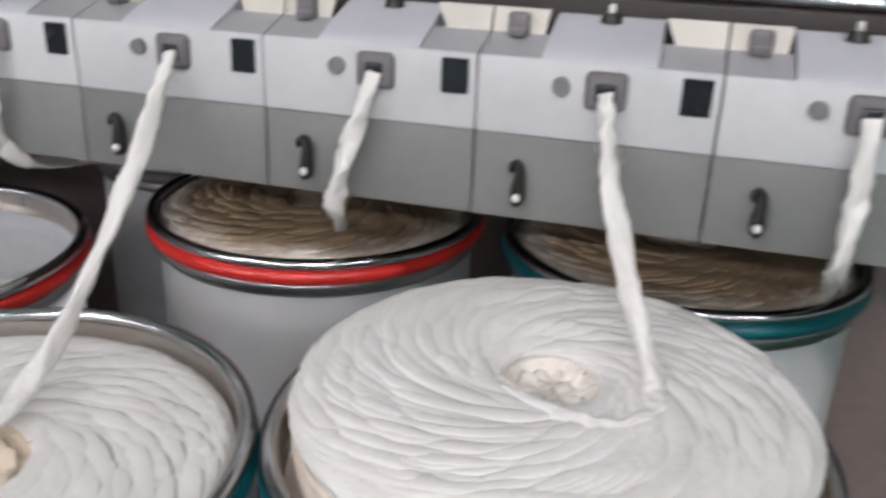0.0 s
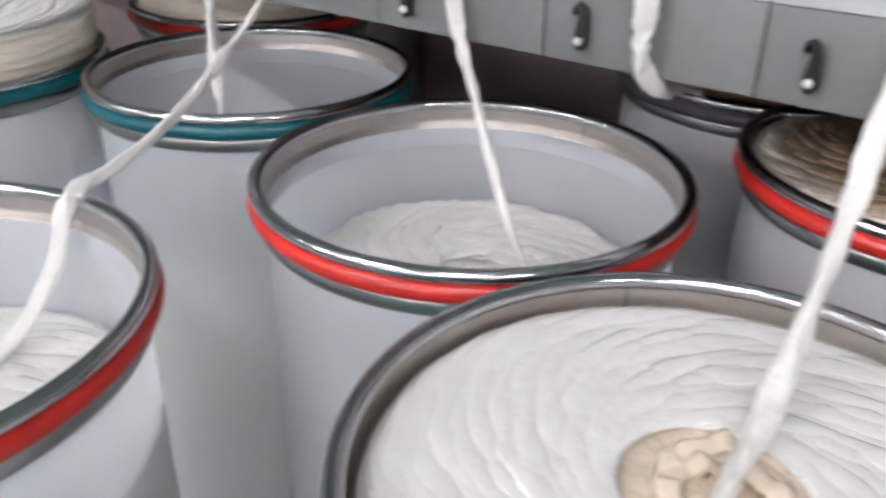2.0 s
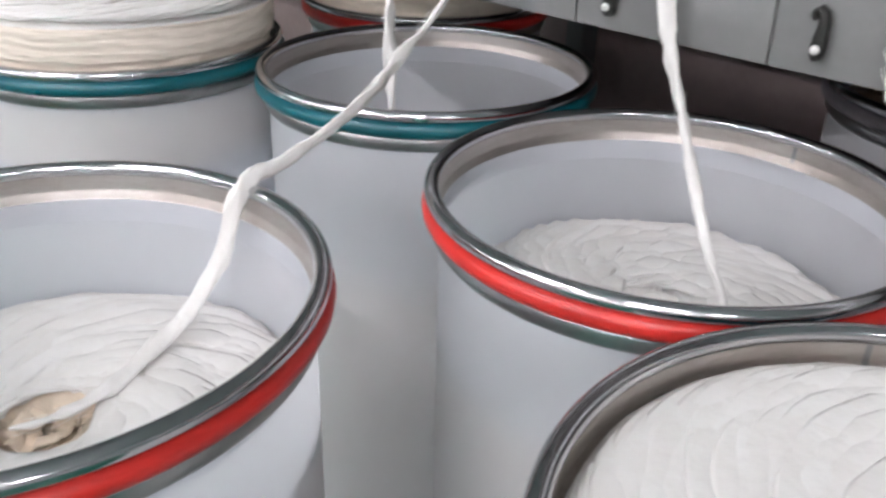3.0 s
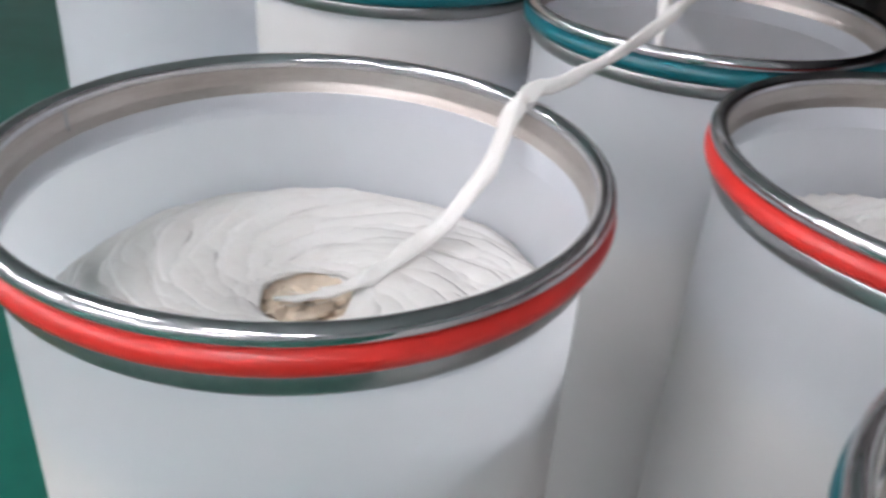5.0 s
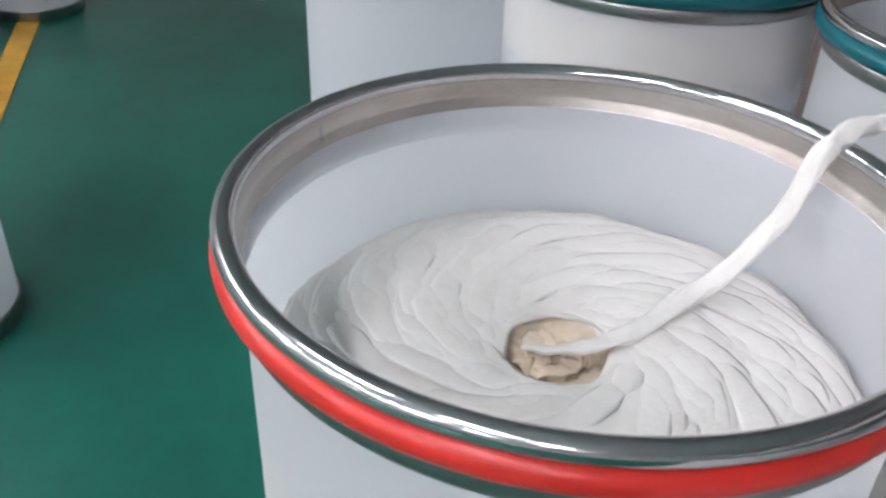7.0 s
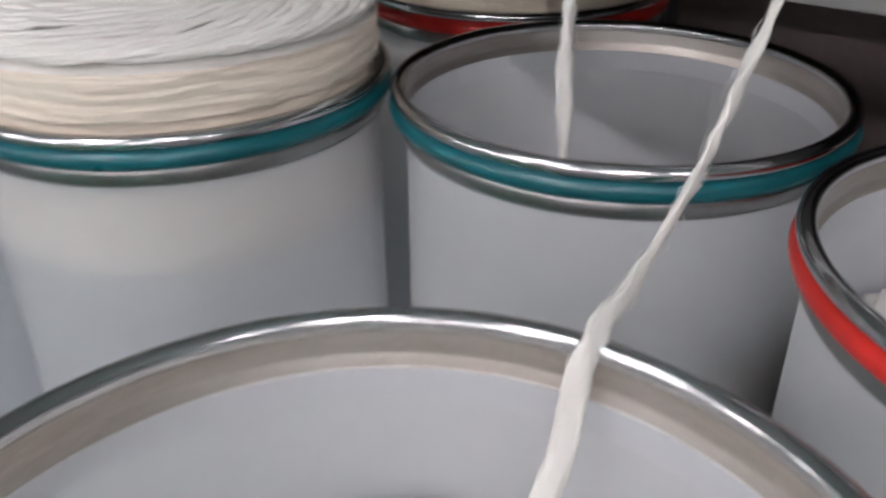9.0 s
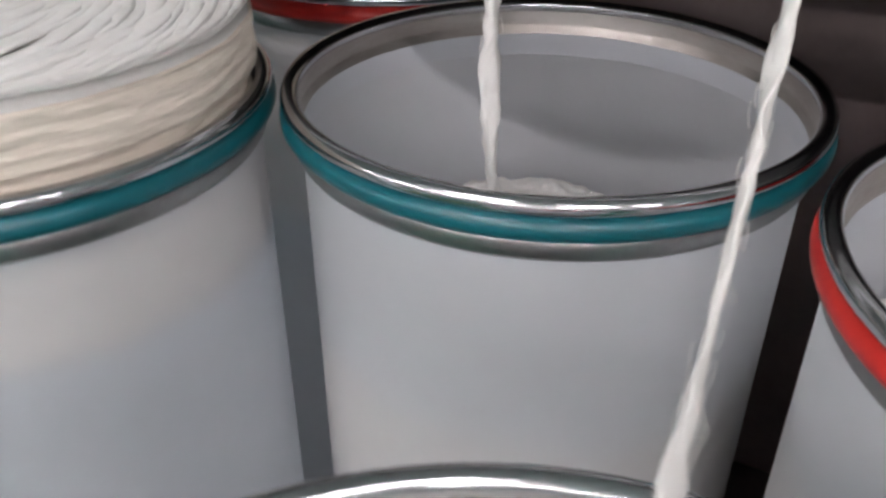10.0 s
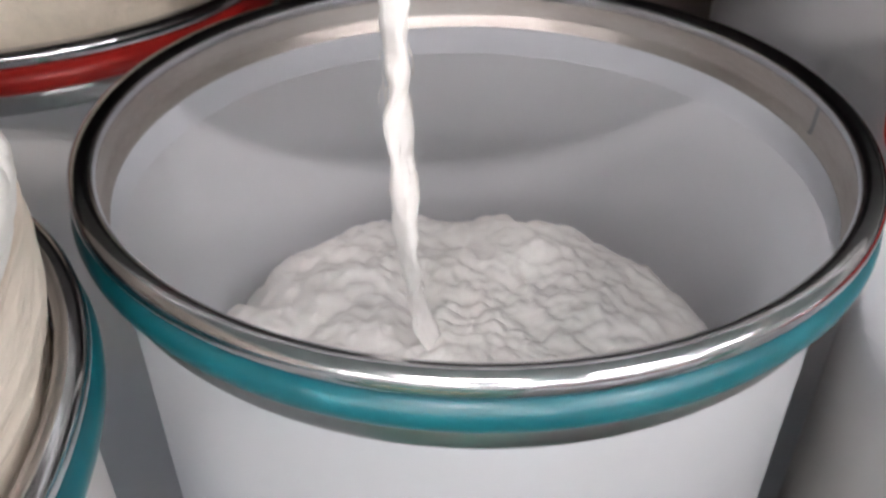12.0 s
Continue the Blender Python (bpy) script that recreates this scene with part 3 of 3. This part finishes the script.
# ---------------------------------------------------------------- hanging sliver
def strand(points, radii, label, seed, flat=0.62, turns=1.5):
    """A rope of loose cotton along a smooth curve, flattened, slowly twisted, uneven."""
    P = [Vector(p) for p in points]
    P = [P[0] * 2 - P[1]] + P + [P[-1] * 2 - P[-2]]
    steps, curve, rad = 30, [], []
    for i in range(1, len(P) - 2):
        a, b, c, d = P[i - 1:i + 3]
        for k in range(steps):
            u = k / steps
            curve.append(0.5 * ((2 * b) + (c - a) * u + (2 * a - 5 * b + 4 * c - d) * u * u + (3 * b - a - 3 * c + d) * u ** 3))
            rad.append(radii[i - 1] * (1 - u) + radii[i] * u)
    curve.append(P[-2])
    rad.append(radii[-1])
    bm = bmesh.new()
    n, rings = 20, []
    side = None
    for i, c in enumerate(curve):
        d = (curve[min(i + 1, len(curve) - 1)] - curve[max(i - 1, 0)]).normalized()
        if side is None:
            side = d.cross(Vector((0.3, 1, 0.2))).normalized()
        side = (side - d * side.dot(d)).normalized()
        up = d.cross(side)
        tw = turns * 2 * math.pi * i / len(curve) + 0.8 * noise.noise(Vector((i * 0.06, seed, 0)))
        r = rad[i] * (1 + 0.13 * noise.noise(Vector((i * 0.06, seed * 7.0, 3))) + 0.035 * noise.noise(Vector((i * 0.3, seed * 5.0, 9))))
        fl = flat + 0.25 * noise.noise(Vector((i * 0.08, seed * 3.0, 8)))
        ring = []
        for k in range(n):
            a = 2 * math.pi * k / n
            q = r * (1 + 0.13 * math.sin(3 * a + i * 0.16 + 2 * noise.noise(Vector((i * 0.05, seed, 5)))) + 0.06 * math.sin(7 * a - i * 0.1) + 0.05 * noise.noise(Vector((i * 0.25, 1.5 * math.cos(a) + seed * 4, 1.5 * math.sin(a)))))
            x, y = q * math.cos(a), q * fl * math.sin(a)
            ring.append(bm.verts.new(c + side * (x * math.cos(tw) - y * math.sin(tw)) + up * (x * math.sin(tw) + y * math.cos(tw))))
        rings.append(ring)
    for a, b in zip(rings, rings[1:]):
        for k in range(n):
            bm.faces.new((a[k], a[(k + 1) % n], b[(k + 1) % n], b[k]))
    bm.faces.new(rings[0][::-1]), bm.faces.new(rings[-1])
    bmesh.ops.recalc_face_normals(bm, faces=bm.faces)
    ob = tagged(new("cotton_sliver"), label, "cotton sliver", "slivers running to the guides")
    finish(bm, "rope", COTTON, ob, sharp=180)
    # loose fibres that stand off the rope
    rnd = random.Random(seed * 17)
    bm = bmesh.new()
    for _ in range(150):
        i = rnd.randrange(2, len(curve) - 3)
        c, d = curve[i], (curve[i + 2] - curve[i - 2]).normalized()
        out = d.orthogonal().normalized()
        out.rotate(Matrix.Rotation(rnd.uniform(0, 6.283), 3, d))
        reach, run = rnd.uniform(0.0005, 0.0035), rnd.uniform(0.006, 0.02) * rnd.choice((-1, 1))
        r0 = rad[i] * rnd.uniform(0.55, 0.8)
        pts = [c + out * (r0 + reach * math.sin(u * 2.2)) + d * run * u for u in (0.0, 0.35, 0.7, 1.0)]
        side = d.cross(out) * 0.00022
        up = out * 0.00022
        ring = [[bm.verts.new(p + side), bm.verts.new(p - side * 0.5 + up), bm.verts.new(p - side * 0.5 - up)] for p in pts]
        for a, b in zip(ring, ring[1:]):
            for k in range(3):
                bm.faces.new((a[k], a[(k + 1) % 3], b[(k + 1) % 3], b[k]))
    tagged(finish(bm, "fuzz", COTTON, ob, "fine loose cotton fuzz", sharp=180), kind="stuff")
    return ob


def guide(j):
    return (LEFT3 + (j - 3) * PITCH + 0.1195, FACE - 0.006, 1.347)


S = 0.0096
strand([guide(3), (0.3745, 0.044, 1.325), (0.3810, 0.030, 1.296), (0.3920, 0.006, 1.261), (0.4070, -0.026, 1.226), (0.4230, -0.060, 1.196), (0.4365, -0.090, 1.175), (0.4465, -0.112, 1.160), (0.4485, -0.135, 1.155), (0.4384, -0.159, 1.154), (0.4196, -0.176, 1.154), (0.3949, -0.1765, 1.154), (0.3651, -0.1616, 1.152), (0.335, -0.142, 1.150)], [S * 0.9, S, S * 1.1, S * 1.05, S, S, S, S, S * 0.9, S * 0.8, S * 0.8, S * 0.75, S * 0.7, S * 0.5], "white sliver hanging from a guide onto the mound", 1)
strand([guide(2), (0.1445, 0.043, 1.318), (0.1350, 0.040, 1.290), (0.1255, 0.038, 1.260), (0.1185, 0.036, 1.232), (0.1125, 0.046, 1.206), (0.090, 0.112, 1.168), (0.062, 0.185, 1.129), (0.041, 0.237, 1.109)], [S * 0.9, S, S * 1.05, S * 1.1, S * 1.15, S * 1.1, S * 0.9, S * 0.7, S * 0.4], "white sliver running down behind to the tan coil", 2)
strand([guide(1), (-0.068, 0.030, 1.318), (-0.0667, -0.004, 1.278), (-0.0655, -0.045, 1.233), (-0.0640, -0.093, 1.189), (-0.0624, -0.146, 1.146), (-0.0608, -0.193, 1.117), (-0.0594, -0.237, 1.101), (-0.0581, -0.281, 1.094), (-0.0555, -0.322, 1.090), (-0.0485, -0.362, 1.088), (-0.0430, -0.395, 1.086)], [S * 0.9, S, S * 1.05, S, S, S, S, S * 0.95, S * 0.9, S * 0.85, S * 0.8, S * 0.6], "white sliver running down into the full can", 3)
strand([guide(0), (-0.2885, 0.041, 1.315), (-0.2900, 0.039, 1.285), (-0.2915, 0.040, 1.255), (-0.2890, 0.046, 1.226), (-0.2830, 0.075, 1.200), (-0.300, 0.145, 1.180), (-0.335, 0.24, 1.155), (-0.355, 0.39, 1.11)], [S * 0.9, S, S * 1.1, S * 1.1, S * 1.05, S, S, S, S * 0.8], "white sliver curving under the machine", 4)
strand([guide(-1), (-0.5085, 0.042, 1.300), (-0.5035, 0.041, 1.246), (-0.4880, 0.038, 1.204), (-0.4570, 0.025, 1.152), (-0.4240, 0.007, 1.101), (-0.3950, -0.010, 1.058), (-0.3600, -0.030, 1.028), (-0.350, -0.040, 1.000), (-0.342, -0.05, 0.965)], [S * 0.9, S * 0.95, S * 0.9, S * 0.8, S * 0.7, S * 0.6, S * 0.55, S * 0.5, S * 0.5, S * 0.5], "white sliver hanging into the red-ringed can", 5)
strand([guide(-2), (-0.7225, 0.005, 1.288), (-0.7180, -0.046, 1.235), (-0.7125, -0.110, 1.191), (-0.7090, -0.152, 1.162), (-0.7040, -0.215, 1.134), (-0.6995, -0.265, 1.1195), (-0.6965, -0.304, 1.1135), (-0.6950, -0.322, 1.097), (-0.6925, -0.345, 1.048), (-0.6880, -0.381, 1.011), (-0.6810, -0.425, 0.988), (-0.6590, -0.480, 0.982), (-0.6560, -0.525, 0.979), (-0.6710, -0.553, 0.975)], [S * 0.9, S * 0.8, S * 0.75, S * 0.78, S * 0.85, S * 0.60, S * 0.66, S * 0.80, S * 0.86, S * 0.80, S * 0.80, S * 0.95, S, S * 0.85, S * 0.5], "white sliver bent over the steel rim", 6, flat=0.42, turns=0.5)
strand([guide(-3), (-0.9535, 0.050, 1.300), (-0.9585, 0.074, 1.245), (-0.9600, 0.083, 1.195), (-0.9605, 0.083, 1.150), (-0.9597, 0.083, 1.100), (-0.9585, 0.083, 1.050), (-0.9555, 0.085, 1.005), (-0.9480, 0.092, 0.960), (-0.9380, 0.092, 0.918)], [S * 0.9, S * 0.8, S * 0.85, S * 0.8, S, S * 0.9, S * 0.85, S * 0.8, S * 0.8, S * 0.8], "white sliver hanging into the teal-ringed can", 7)
strand([guide(4), (0.5900, 0.043, 1.322), (0.5900, 0.042, 1.285), (0.5895, 0.042, 1.25), (0.5895, 0.048, 1.215), (0.602, 0.13, 1.165), (0.616, 0.20, 1.13), (0.626, 0.250, 1.110)], [S * 0.9, S, S * 1.05, S * 1.05, S, S * 0.8, S * 0.6, S * 0.4], "white sliver running down to the tan coil", 8)
